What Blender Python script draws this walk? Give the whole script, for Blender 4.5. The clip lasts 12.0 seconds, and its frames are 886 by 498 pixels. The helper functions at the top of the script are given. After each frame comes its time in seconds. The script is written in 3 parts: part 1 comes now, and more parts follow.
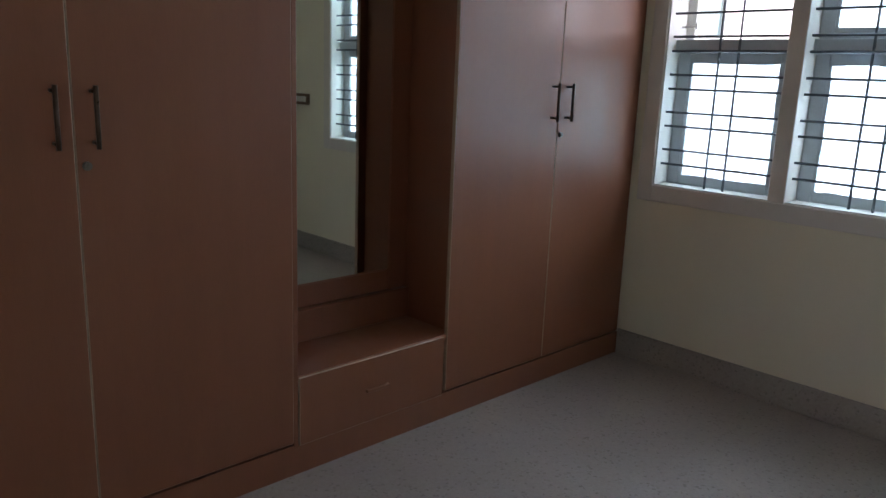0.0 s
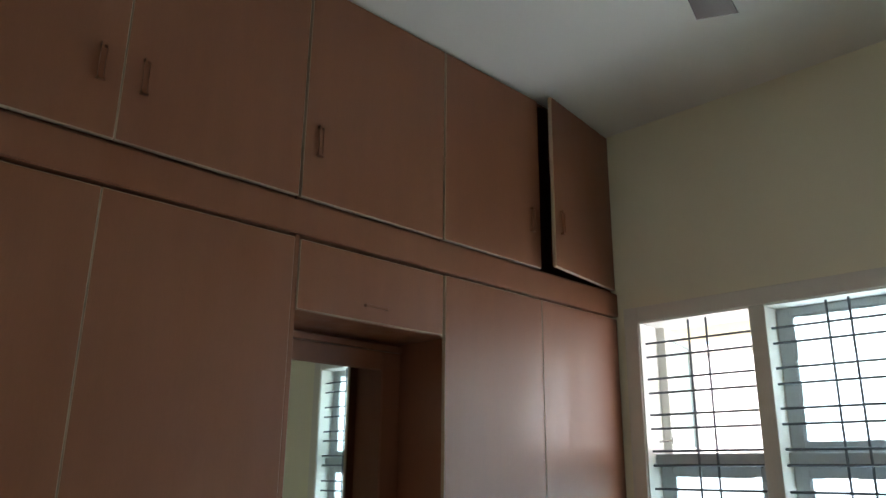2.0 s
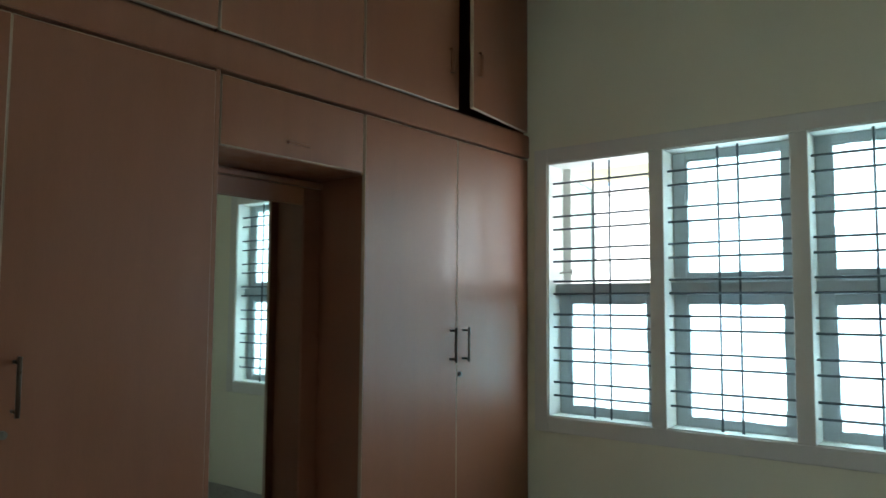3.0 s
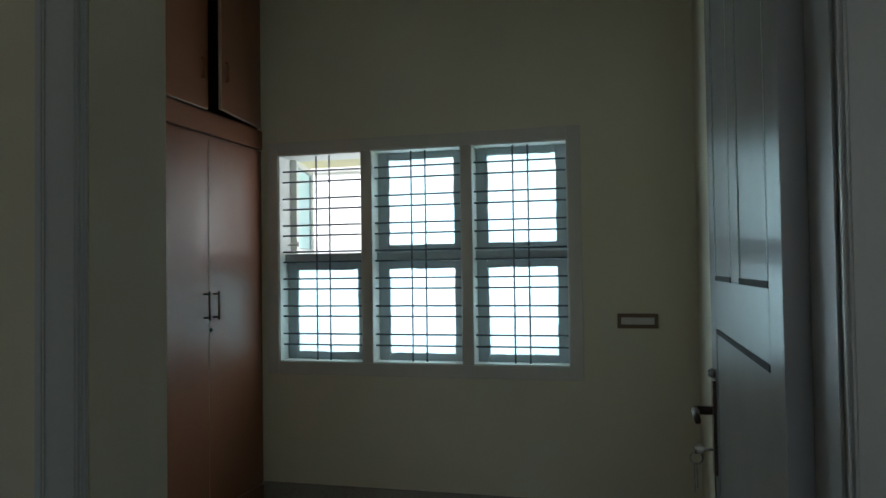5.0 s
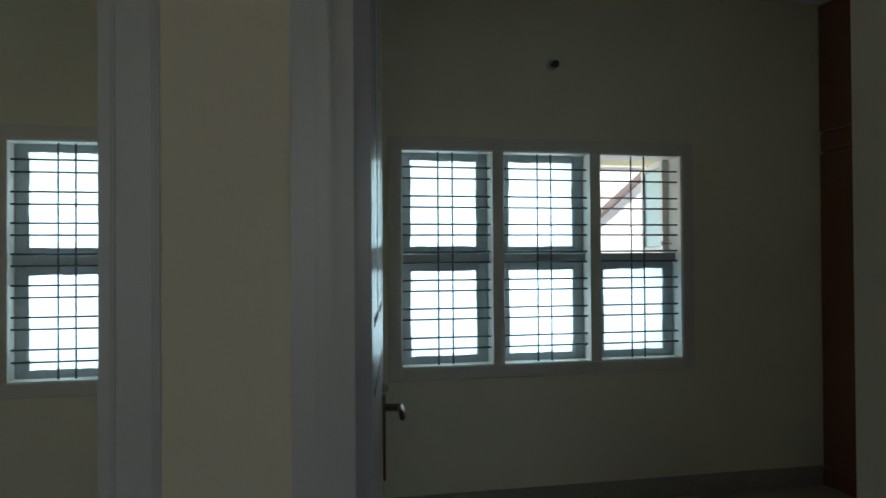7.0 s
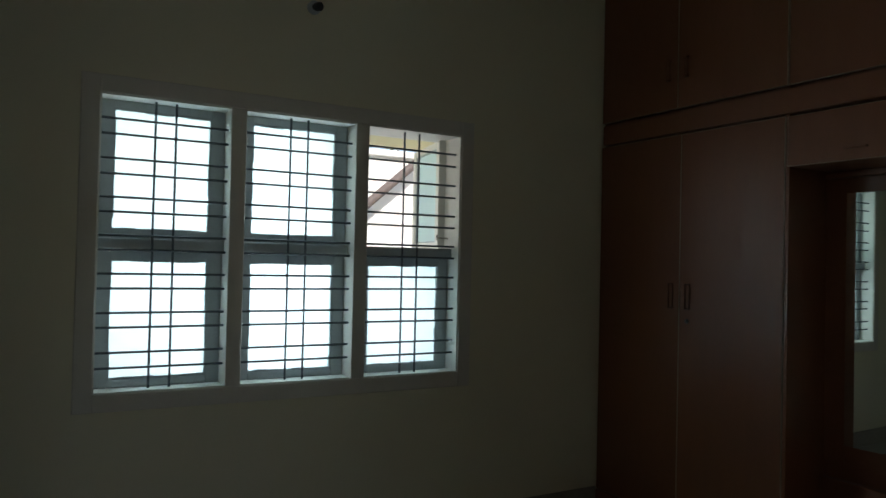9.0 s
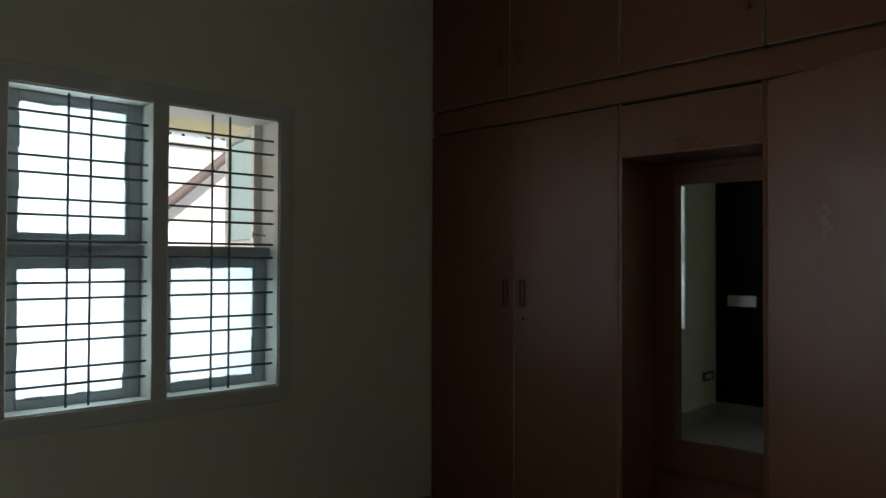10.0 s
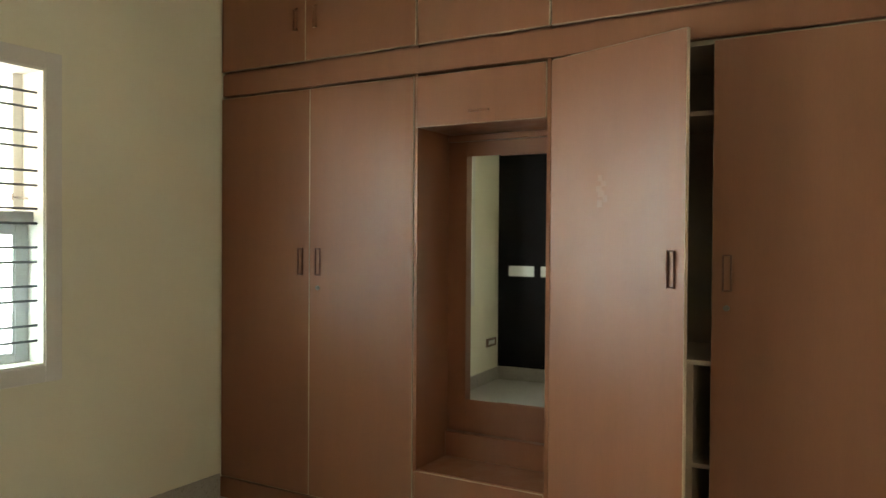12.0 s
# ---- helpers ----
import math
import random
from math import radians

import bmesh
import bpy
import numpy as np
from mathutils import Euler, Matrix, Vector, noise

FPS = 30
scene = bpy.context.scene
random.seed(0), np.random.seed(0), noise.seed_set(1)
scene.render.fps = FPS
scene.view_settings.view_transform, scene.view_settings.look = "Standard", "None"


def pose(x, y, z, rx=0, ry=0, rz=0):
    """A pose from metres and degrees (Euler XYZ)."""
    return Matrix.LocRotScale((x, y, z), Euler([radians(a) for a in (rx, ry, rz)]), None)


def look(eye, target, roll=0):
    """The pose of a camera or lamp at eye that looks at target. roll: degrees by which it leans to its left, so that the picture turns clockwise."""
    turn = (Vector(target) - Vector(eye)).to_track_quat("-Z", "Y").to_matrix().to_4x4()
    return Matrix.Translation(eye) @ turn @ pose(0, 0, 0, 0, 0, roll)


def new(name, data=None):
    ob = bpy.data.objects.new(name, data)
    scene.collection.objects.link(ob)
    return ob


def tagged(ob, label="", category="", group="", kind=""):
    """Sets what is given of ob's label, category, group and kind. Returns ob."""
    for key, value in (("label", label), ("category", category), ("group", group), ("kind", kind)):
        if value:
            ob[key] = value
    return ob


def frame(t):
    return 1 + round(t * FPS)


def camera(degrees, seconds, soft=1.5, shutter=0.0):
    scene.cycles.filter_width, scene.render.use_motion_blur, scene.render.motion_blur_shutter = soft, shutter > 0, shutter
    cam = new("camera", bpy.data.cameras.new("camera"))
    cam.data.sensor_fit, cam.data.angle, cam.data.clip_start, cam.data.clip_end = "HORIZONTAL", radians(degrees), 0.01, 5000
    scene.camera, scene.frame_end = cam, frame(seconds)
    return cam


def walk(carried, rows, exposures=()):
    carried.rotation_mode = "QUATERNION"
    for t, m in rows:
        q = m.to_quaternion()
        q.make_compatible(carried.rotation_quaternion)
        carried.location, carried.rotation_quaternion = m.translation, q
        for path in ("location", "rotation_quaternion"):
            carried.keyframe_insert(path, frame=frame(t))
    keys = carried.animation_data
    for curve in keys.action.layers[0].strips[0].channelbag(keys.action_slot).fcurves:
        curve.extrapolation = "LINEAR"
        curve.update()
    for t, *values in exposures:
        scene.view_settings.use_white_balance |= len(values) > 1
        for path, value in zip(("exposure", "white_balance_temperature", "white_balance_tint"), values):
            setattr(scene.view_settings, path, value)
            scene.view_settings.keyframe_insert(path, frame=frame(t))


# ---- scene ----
cam = camera(60.9, 12.0, shutter=0.12)
PATH = [
    (0, (0.047, 0.13, 1.304), (1.4, 1.533, 0.856), 2.2),
    (0.5, (0.032, 0.145, 1.321), (1.43, 1.53, 0.966), 2.1),
    (1, (0.023, 0.114, 1.353), (1.457, 1.502, 1.482), 1.5),
    (1.5, (0.001, 0.124, 1.386), (1.4, 1.498, 1.776), 0.8),
    (2, (0.0, 0.087, 1.406), (1.341, 1.457, 1.976), 0.6),
    (2.5, (0.0, 0.028, 1.378), (1.383, 1.447, 1.645), 0.2),
    (3, (-0.108, 0.019, 1.383), (1.446, 1.269, 1.535), 0.4),
    (3.2, (-0.198, -0.013, 1.364), (1.470, 1.084, 1.490), 0.2),
    (4.8, (-0.951, -0.173, 1.395), (0.952, 0.437, 1.454), -0.6),
    (5, (-1.038, -0.176, 1.393), (0.895, 0.335, 1.447), -0.8),
    (5.5, (-1.152, -0.224, 1.406), (0.822, 0.09, 1.459), -0.9),
    (6, (-1.2, -0.354, 1.432), (0.795, -0.228, 1.483), -0.6),
    (6.5, (-1.198, -0.496, 1.445), (0.799, -0.583, 1.494), -0.6),
    (7, (-1.097, -0.593, 1.478), (0.856, -1.023, 1.501), -0.4),
    (7.2, (-1.016, -0.622, 1.497), (0.904, -1.182, 1.511), -0.2),
    (8.8, (-0.357, -0.900, 1.432), (1.414, -1.830, 1.459), 1.3),
    (9, (-0.255, -0.934, 1.424), (1.466, -1.951, 1.461), 1.3),
    (9.5, (-0.095, -1.057, 1.44), (1.472, -2.298, 1.476), 0.4),
    (10, (0.028, -1.133, 1.435), (1.471, -2.517, 1.468), 0.2),
    (10.5, (0.078, -1.139, 1.445), (1.37, -2.666, 1.462), 0.2),
    (11, (0.087, -1.153, 1.452), (1.198, -2.816, 1.442), 0.3),
    (11.5, (0.08, -1.152, 1.459), (1.06, -2.895, 1.424), 0.4),
    (12, (0.071, -1.128, 1.397), (1.077, -2.856, 1.369), 0.4),
]
walk(cam, [(t, look(eye, target, roll)) for t, eye, target, roll in PATH],
     [(0.0, 1.36, 6050, 27), (0.5, 1.86, 6200, 27), (1.0, 1.95, 6400, 24), (1.5, 1.75, 6450, 19), (2.0, 1.65, 6450, 18), (2.6, 1.78, 6250, 14),
      (3.2, 1.32, 5700, 1), (4.8, 0.38, 5850, 6), (7.0, 0.46, 6050, 10), (7.2, 0.38, 6150, 12), (8.8, 0.15, 6450, 12), (10.6, 0.44, 6850, 16), (11.2, 1.6, 7700, 18),
      (11.5, 2.23, 8100, 18), (12.0, 3.15, 8150, 16)])

# ---- plan, metres ----
XE = 3.14            # inner face of the east (window) wall
WALL_E = 0.24        # its thickness
XW0, XW1 = -0.13, 0.05   # west wall of both rooms, with the two doorways
Y1 = 2.07            # front of the wardrobe in the north room
Y2 = -4.02           # front of the wardrobe in the south room
DEEP = 0.58          # wardrobe depth
YP0, YP1 = -0.61, -0.455  # wall between the rooms
H = 3.10             # ceiling
DOOR1 = (-0.389, 0.585)
DOOR2 = (-1.590, -0.660)
DOOR_H = 2.12
XS = -0.062           # the south room's west face beside its wardrobe
WIN1 = (0.217, 1.960)
WIN2 = (-3.040, -1.283)
SILL, LINTEL = 0.85, 2.10
YN, YS = Y1 + DEEP, Y2 - DEEP

# ---- world, sun, daylight ----
world = bpy.data.worlds.new("world")
scene.world = world
world.use_nodes = True
wn = world.node_tree
sky = wn.nodes.new("ShaderNodeTexSky")
sky.sky_type, sky.sun_disc = "NISHITA", False
sky.sun_elevation, sky.sun_rotation = radians(45), radians(-97)
wn.links.new(sky.outputs[0], wn.nodes["Background"].inputs[0])
wn.nodes["Background"].inputs[1].default_value = 0.15
sun = new("sun", bpy.data.lights.new("sun", "SUN"))
sun.data.energy, sun.data.angle, sun.data.color = 5.0, radians(0.5), (1.0, 0.95, 0.87)
sun.matrix_world = look((-13.0, 1.6, 13.1), (0, 0, 0.5))


def day_lamp(name, m, w, h, power, color=(0.88, 0.95, 1.0)):
    lamp = new(name, bpy.data.lights.new(name, "AREA"))
    lamp.data.shape, lamp.data.size, lamp.data.size_y = "RECTANGLE", w, h
    lamp.data.energy, lamp.data.color = power, color
    lamp.matrix_world = m
    return lamp


# sky light in the window openings: two closed columns of each window, and the lobby's opening
day_lamp("window_daylight", look((3.70, 0.78, 1.475), (0, 0.78, 1.475)), 1.12, 1.16, 11)
day_lamp("window_daylight", look((3.70, -1.84, 1.475), (1.2, -0.55, 1.475)), 1.12, 1.16, 10.5)
day_lamp("lobby_daylight", look((-3.62, -0.6, 1.7), (0, -0.6, 1.5)), 1.3, 0.9, 0.55)
day_lamp("window_daylight", look((3.70, 1.69, 1.16), (0, 1.69, 1.16)), 0.52, 0.54, 2.2)
day_lamp("window_daylight", look((3.70, -2.77, 1.16), (1.2, -1.48, 1.16)), 0.52, 0.54, 3.0)

# ---- materials ----
def nodes_of(name):
    mat = bpy.data.materials.new(name)
    mat.use_nodes = True
    nt = mat.node_tree
    return mat, nt, nt.nodes["Principled BSDF"]


def paint(name, color, rough=0.6, vary=0.08, scale=3.0, bump=0.05, fine=180.0, stretch=(1, 1, 1), metallic=0.0, spec=0.5, coat=0.0, rvar=0.06):
    """A coloured surface with broad mottling, fine grain and relief."""
    mat, nt, b = nodes_of(name)
    co = nt.nodes.new("ShaderNodeTexCoord")
    mp = nt.nodes.new("ShaderNodeMapping")
    mp.inputs["Scale"].default_value = stretch
    nt.links.new(co.outputs["Object"], mp.inputs[0])
    big, small = nt.nodes.new("ShaderNodeTexNoise"), nt.nodes.new("ShaderNodeTexNoise")
    big.inputs["Scale"].default_value, big.inputs["Detail"].default_value = scale, 5
    small.inputs["Scale"].default_value, small.inputs["Detail"].default_value = fine, 3
    for n in (big, small):
        nt.links.new(mp.outputs[0], n.inputs["Vector"])
    add = nt.nodes.new("ShaderNodeMath")
    add.operation = "MULTIPLY_ADD"
    nt.links.new(small.outputs[0], add.inputs[0])
    add.inputs[1].default_value = 0.5
    nt.links.new(big.outputs[0], add.inputs[2])
    ramp = nt.nodes.new("ShaderNodeMapRange")
    ramp.inputs["From Min"].default_value, ramp.inputs["From Max"].default_value = 0.4, 1.1
    ramp.inputs["To Min"].default_value, ramp.inputs["To Max"].default_value = 1 - vary, 1 + vary
    nt.links.new(add.outputs[0], ramp.inputs[0])
    mul = nt.nodes.new("ShaderNodeVectorMath")
    mul.operation = "SCALE"
    mul.inputs[0].default_value = color
    nt.links.new(ramp.outputs[0], mul.inputs["Scale"])
    nt.links.new(mul.outputs[0], b.inputs["Base Color"])
    rr = nt.nodes.new("ShaderNodeMapRange")
    rr.inputs["From Min"].default_value, rr.inputs["From Max"].default_value = 0.3, 0.7
    rr.inputs["To Min"].default_value, rr.inputs["To Max"].default_value = max(0.05, rough - rvar), min(1, rough + rvar)
    nt.links.new(big.outputs[0], rr.inputs[0])
    nt.links.new(rr.outputs[0], b.inputs["Roughness"])
    b.inputs["Metallic"].default_value = metallic
    b.inputs["Specular IOR Level"].default_value = spec
    b.inputs["Coat Weight"].default_value = coat
    bp = nt.nodes.new("ShaderNodeBump")
    bp.inputs["Strength"].default_value, bp.inputs["Distance"].default_value = bump, 0.01
    nt.links.new(add.outputs[0], bp.inputs["Height"])
    nt.links.new(bp.outputs[0], b.inputs["Normal"])
    return mat


def terrazzo(name, ground, chips, rough):
    """Cast mosaic: pale cement with small dark and light stone chips, polished unevenly."""
    mat, nt, b = nodes_of(name)
    co = nt.nodes.new("ShaderNodeTexCoord")
    vo = nt.nodes.new("ShaderNodeTexVoronoi")
    vo.inputs["Scale"].default_value = 120
    nt.links.new(co.outputs["Object"], vo.inputs["Vector"])
    hue = nt.nodes.new("ShaderNodeSeparateColor")
    nt.links.new(vo.outputs["Color"], hue.inputs[0])
    ramp = nt.nodes.new("ShaderNodeValToRGB")
    e = ramp.color_ramp.elements
    e[0].position, e[0].color = 0.0, (*chips, 1)
    e[1].position, e[1].color = 0.09, (*ground, 1)
    top = e.new(0.9)
    top.color = (*[min(0.8, c * 1.10) for c in ground], 1)
    nt.links.new(hue.outputs[0], ramp.inputs[0])
    big = nt.nodes.new("ShaderNodeTexNoise")
    big.inputs["Scale"].default_value, big.inputs["Detail"].default_value = 1.7, 6
    nt.links.new(co.outputs["Object"], big.inputs["Vector"])
    mr = nt.nodes.new("ShaderNodeMapRange")
    mr.inputs["From Min"].default_value, mr.inputs["From Max"].default_value = 0.3, 0.7
    mr.inputs["To Min"].default_value, mr.inputs["To Max"].default_value = 0.90, 1.06
    nt.links.new(big.outputs[0], mr.inputs[0])
    mul = nt.nodes.new("ShaderNodeVectorMath")
    mul.operation = "SCALE"
    nt.links.new(ramp.outputs[0], mul.inputs[0])
    nt.links.new(mr.outputs[0], mul.inputs["Scale"])
    nt.links.new(mul.outputs[0], b.inputs["Base Color"])
    r2 = nt.nodes.new("ShaderNodeMapRange")
    r2.inputs["From Min"].default_value, r2.inputs["From Max"].default_value = 0.3, 0.7
    r2.inputs["To Min"].default_value, r2.inputs["To Max"].default_value = rough - 0.04, rough + 0.05
    nt.links.new(big.outputs[0], r2.inputs[0])
    nt.links.new(r2.outputs[0], b.inputs["Roughness"])
    return mat


def frosted(name):
    """Obscured window glass: scatters daylight, with a faint gloss."""
    mat, nt, b = nodes_of(name)
    nt.nodes.remove(b)
    tl = nt.nodes.new("ShaderNodeBsdfTranslucent")
    tl.inputs[0].default_value = (0.80, 0.93, 0.945, 1)
    gl = nt.nodes.new("ShaderNodeBsdfGlossy")
    gl.inputs["Roughness"].default_value = 0.25
    mx = nt.nodes.new("ShaderNodeMixShader")
    mx.inputs[0].default_value = 0.05
    nt.links.new(tl.outputs[0], mx.inputs[1])
    nt.links.new(gl.outputs[0], mx.inputs[2])
    nt.links.new(mx.outputs[0], nt.nodes["Material Output"].inputs[0])
    return mat


def mirror_glass(name):
    mat, nt, b = nodes_of(name)
    b.inputs["Metallic"].default_value, b.inputs["Roughness"].default_value = 1.0, 0.015
    b.inputs["Base Color"].default_value = (0.80, 0.86, 0.82, 1)
    return mat


CREAM = paint("cream_wall_paint", (0.79, 0.745, 0.585), 0.6, 0.05, 1.6, 0.06, 220)
CEIL = paint("white_ceiling_paint", (0.78, 0.77, 0.72), 0.8, 0.04, 1.5, 0.05, 200)
TRIM = paint("grey_white_enamel", (0.60, 0.62, 0.61), 0.38, 0.06, 6, 0.04, 120)
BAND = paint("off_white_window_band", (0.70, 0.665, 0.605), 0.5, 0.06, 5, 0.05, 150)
REVEAL = paint("white_reveal_and_lit_sash", (0.78, 0.775, 0.72), 0.5, 0.06, 5, 0.05, 150)
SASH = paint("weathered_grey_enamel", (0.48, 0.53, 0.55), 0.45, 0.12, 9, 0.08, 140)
LAMINATE = paint("brown_wood_laminate", (0.250, 0.097, 0.049), 0.38, 0.09, 2.2, 0.02, 34, (6, 6, 0.7), rvar=0.09)
CARCASS = paint("dark_wood_veneer", (0.175, 0.072, 0.040), 0.45, 0.16, 2.5, 0.03, 30, (7, 7, 0.7))
LIP = paint("pale_wood_lipping", (0.46, 0.34, 0.25), 0.5, 0.12, 12, 0.04, 160)
SMEAR = paint("pale_smear", (0.31, 0.155, 0.105), 0.6, 0.2, 40, 0.05, 200)
DUSTY = paint("dull_interior_laminate", (0.36, 0.31, 0.24), 0.6, 0.1, 5, 0.03, 90)
FLOOR = terrazzo("polished_mosaic_floor", (0.365, 0.325, 0.295), (0.25, 0.225, 0.205), 0.33)
SKIRT = terrazzo("mosaic_skirting", (0.36, 0.325, 0.285), (0.27, 0.245, 0.215), 0.42)
STEEL = paint("dull_steel", (0.45, 0.43, 0.40), 0.28, 0.1, 40, 0.02, 300, metallic=1.0)
AGED = paint("aged_dark_steel", (0.20, 0.18, 0.165), 0.35, 0.1, 40, 0.02, 300, metallic=1.0)
REDWOOD = paint("red_brown_handle_lacquer", (0.15, 0.055, 0.032), 0.4, 0.12, 30, 0.02, 200)
BRONZE = paint("dark_bronze", (0.10, 0.07, 0.05), 0.32, 0.15, 40, 0.02, 300, metallic=0.8)
IRON = paint("dark_painted_iron", (0.045, 0.05, 0.06), 0.5, 0.2, 60, 0.05, 300)
GRILLE = paint("blue_grey_painted_iron", (0.10, 0.12, 0.14), 0.45, 0.2, 60, 0.05, 300)
PLATE = paint("white_plastic", (0.72, 0.70, 0.66), 0.35, 0.04, 30, 0.01, 300)
BOXWOOD = paint("brown_wooden_switch_box", (0.17, 0.105, 0.06), 0.5, 0.15, 20, 0.05, 150)
BLACK = paint("near_black_panel", (0.006, 0.005, 0.006), 0.75, 0.2, 4, 0.02, 120, spec=0.15)
ENAMEL = paint("white_door_enamel", (0.40, 0.41, 0.44), 0.22, 0.05, 5, 0.0, 90, spec=0.35, rvar=0.012)
EAVE = paint("yellow_exterior_wash", (0.80, 0.75, 0.47), 0.8, 0.08, 3, 0.1, 150)
PLASTER = paint("white_exterior_plaster", (0.86, 0.855, 0.83), 0.85, 0.08, 2, 0.12, 120)
EARTH = paint("dusty_pale_ground", (0.58, 0.54, 0.46), 0.95, 0.25, 1.5, 0.5, 40)
POLE = paint("weathered_brown_pole", (0.14, 0.11, 0.10), 0.7, 0.2, 6, 0.15, 60)
BARK = paint("grey_bark", (0.13, 0.10, 0.075), 0.9, 0.25, 8, 0.4, 60)
LEAF = paint("green_leaf", (0.055, 0.095, 0.03), 0.55, 0.35, 4, 0.05, 60)
FAN = paint("dark_brown_fan_enamel", (0.05, 0.034, 0.028), 0.4, 0.1, 10, 0.02, 150)
FROST = frosted("frosted_pane")
MIRROR = mirror_glass("silvered_mirror")

# ---- mesh helpers ----
def box(bm, lo, hi, edge=None):
    """A box between two corners; edge: material slot for the faces across the thinnest side's rim."""
    a = Vector([min(p, q) for p, q in zip(lo, hi)])
    c = Vector([max(p, q) for p, q in zip(lo, hi)])
    v = [bm.verts.new((x, y, z)) for x in (a.x, c.x) for y in (a.y, c.y) for z in (a.z, c.z)]
    size = c - a
    thin = min(range(3), key=lambda k: size[k])
    for ids, axis in (((0, 1, 3, 2), 0), ((4, 6, 7, 5), 0), ((0, 4, 5, 1), 1), ((2, 3, 7, 6), 1), ((0, 2, 6, 4), 2), ((1, 5, 7, 3), 2)):
        f = bm.faces.new([v[i] for i in ids])
        if edge is not None and axis != thin:
            f.material_index = edge
    return bm


def boxes(*pairs):
    bm = bmesh.new()
    for lo, hi in pairs:
        box(bm, lo, hi)
    return bm


def tube(bm, a, b, r, n=10, r2=None):
    a, b = Vector(a), Vector(b)
    m = Matrix.Translation((a + b) / 2) @ (b - a).to_track_quat("Z", "Y").to_matrix().to_4x4()
    bmesh.ops.create_cone(bm, cap_ends=True, segments=n, radius1=r, radius2=r if r2 is None else r2, depth=(b - a).length, matrix=m)
    return bm


def soften(bm, w=0.002, seg=1, slot=-1):
    bmesh.ops.bevel(bm, geom=list(bm.edges), offset=w, segments=seg, affect="EDGES", clamp_overlap=True, material=slot)
    return bm


def place_of(ob):
    p = Vector(ob.location)
    while ob.parent:
        ob = ob.parent
        p += ob.location
    return p


def mesh_of(name, bm, mats, at):
    for v in bm.verts:
        v.co -= at
    bmesh.ops.recalc_face_normals(bm, faces=bm.faces)
    me = bpy.data.meshes.new(name)
    bm.to_mesh(me)
    bm.free()
    for m in mats if isinstance(mats, (list, tuple)) else [mats]:
        me.materials.append(m)
    return me


def thing(name, at, label, category, group="", kind=""):
    ob = new(name)
    ob.empty_display_size = 0.1
    ob.location = at
    return tagged(ob, label, category, group, kind)


def part(name, bm, mats, parent, label="", smooth=False):
    """One mesh object under a thing or a part; the bmesh is in world places."""
    me = mesh_of(name, bm, mats, place_of(parent))
    if smooth:
        for p in me.polygons:
            p.use_smooth = True
    ob = new(name, me)
    ob.parent = parent
    return tagged(ob, label)


def solid(name, bm, mats, at, label, category, kind="structure", group=""):
    at = Vector(at)
    ob = new(name, mesh_of(name, bm, mats, at))
    ob.location = at
    return tagged(ob, label, category, group, kind)


# ---- large structure ----
solid("floor", boxes(((-3.6, YS - 0.2, -0.12), (XE + WALL_E, YN + 0.2, 0.0))), FLOOR, (0, 0, 0),
      "grey speckled mosaic floor, worn and softly polished", "floor")
solid("ceiling", boxes(((-3.6, YS - 0.2, H), (XE + WALL_E, YN + 0.2, H + 0.15))), CEIL, (0, 0, H), "plain white painted ceiling", "ceiling")

X2 = XE + WALL_E
wall = boxes(
    ((XE, YS - 0.2, 0), (X2, WIN2[0], H)), ((XE, WIN2[1], 0), (X2, WIN1[0], H)), ((XE, WIN1[1], 0), (X2, YN + 0.2, H)),
    ((XE, WIN1[0], 0), (X2, WIN1[1], SILL)), ((XE, WIN1[0], LINTEL), (X2, WIN1[1], H)),
    ((XE, WIN2[0], 0), (X2, WIN2[1], SILL)), ((XE, WIN2[0], LINTEL), (X2, WIN2[1], H)))
solid("wall_east", wall, CREAM, (XE, 0, 0), "cream painted wall with two barred windows", "wall")
wall = boxes(
    ((XW0, YS - 0.2, 0), (XS, -1.85, H)), ((XW0, -1.85, 0), (XW1, DOOR2[0], H)), ((XW0, DOOR2[1], 0), (XW1, DOOR1[0], H)), ((XW0, DOOR1[1], 0), (XW1, YN + 0.2, H)),
    ((XW0, DOOR1[0], DOOR_H), (XW1, DOOR1[1], H)), ((XW0, DOOR2[0], DOOR_H), (XW1, DOOR2[1], H)))
solid("wall_west", wall, CREAM, (XW0, 0, 0), "cream painted wall with two doorways", "wall")
solid("wall_between", boxes(((XW1, YP0, 0), (XE, YP1, H))), CREAM, (XW1, YP0, 0), "cream painted wall between the two rooms", "wall")
solid("wall_north", boxes(((-3.6, YN, 0), (XE, YN + 0.2, H))), CREAM, (0, YN, 0), "cream wall behind the wardrobe", "wall")
solid("wall_south", boxes(((-3.6, YS - 0.2, 0), (XE, YS, H))), CREAM, (0, YS, 0), "cream wall behind the wardrobe", "wall")
wall = boxes(((-3.6, YS, 0), (-3.4, -1.3, H)), ((-3.6, 0.1, 0), (-3.4, YN, H)), ((-3.6, -1.3, 0), (-3.4, 0.1, 1.2)), ((-3.6, -1.3, 2.2), (-3.4, 0.1, H)))
solid("wall_lobby", wall, CREAM, (-3.5, 0, 0), "plain cream lobby wall with an opening", "wall")

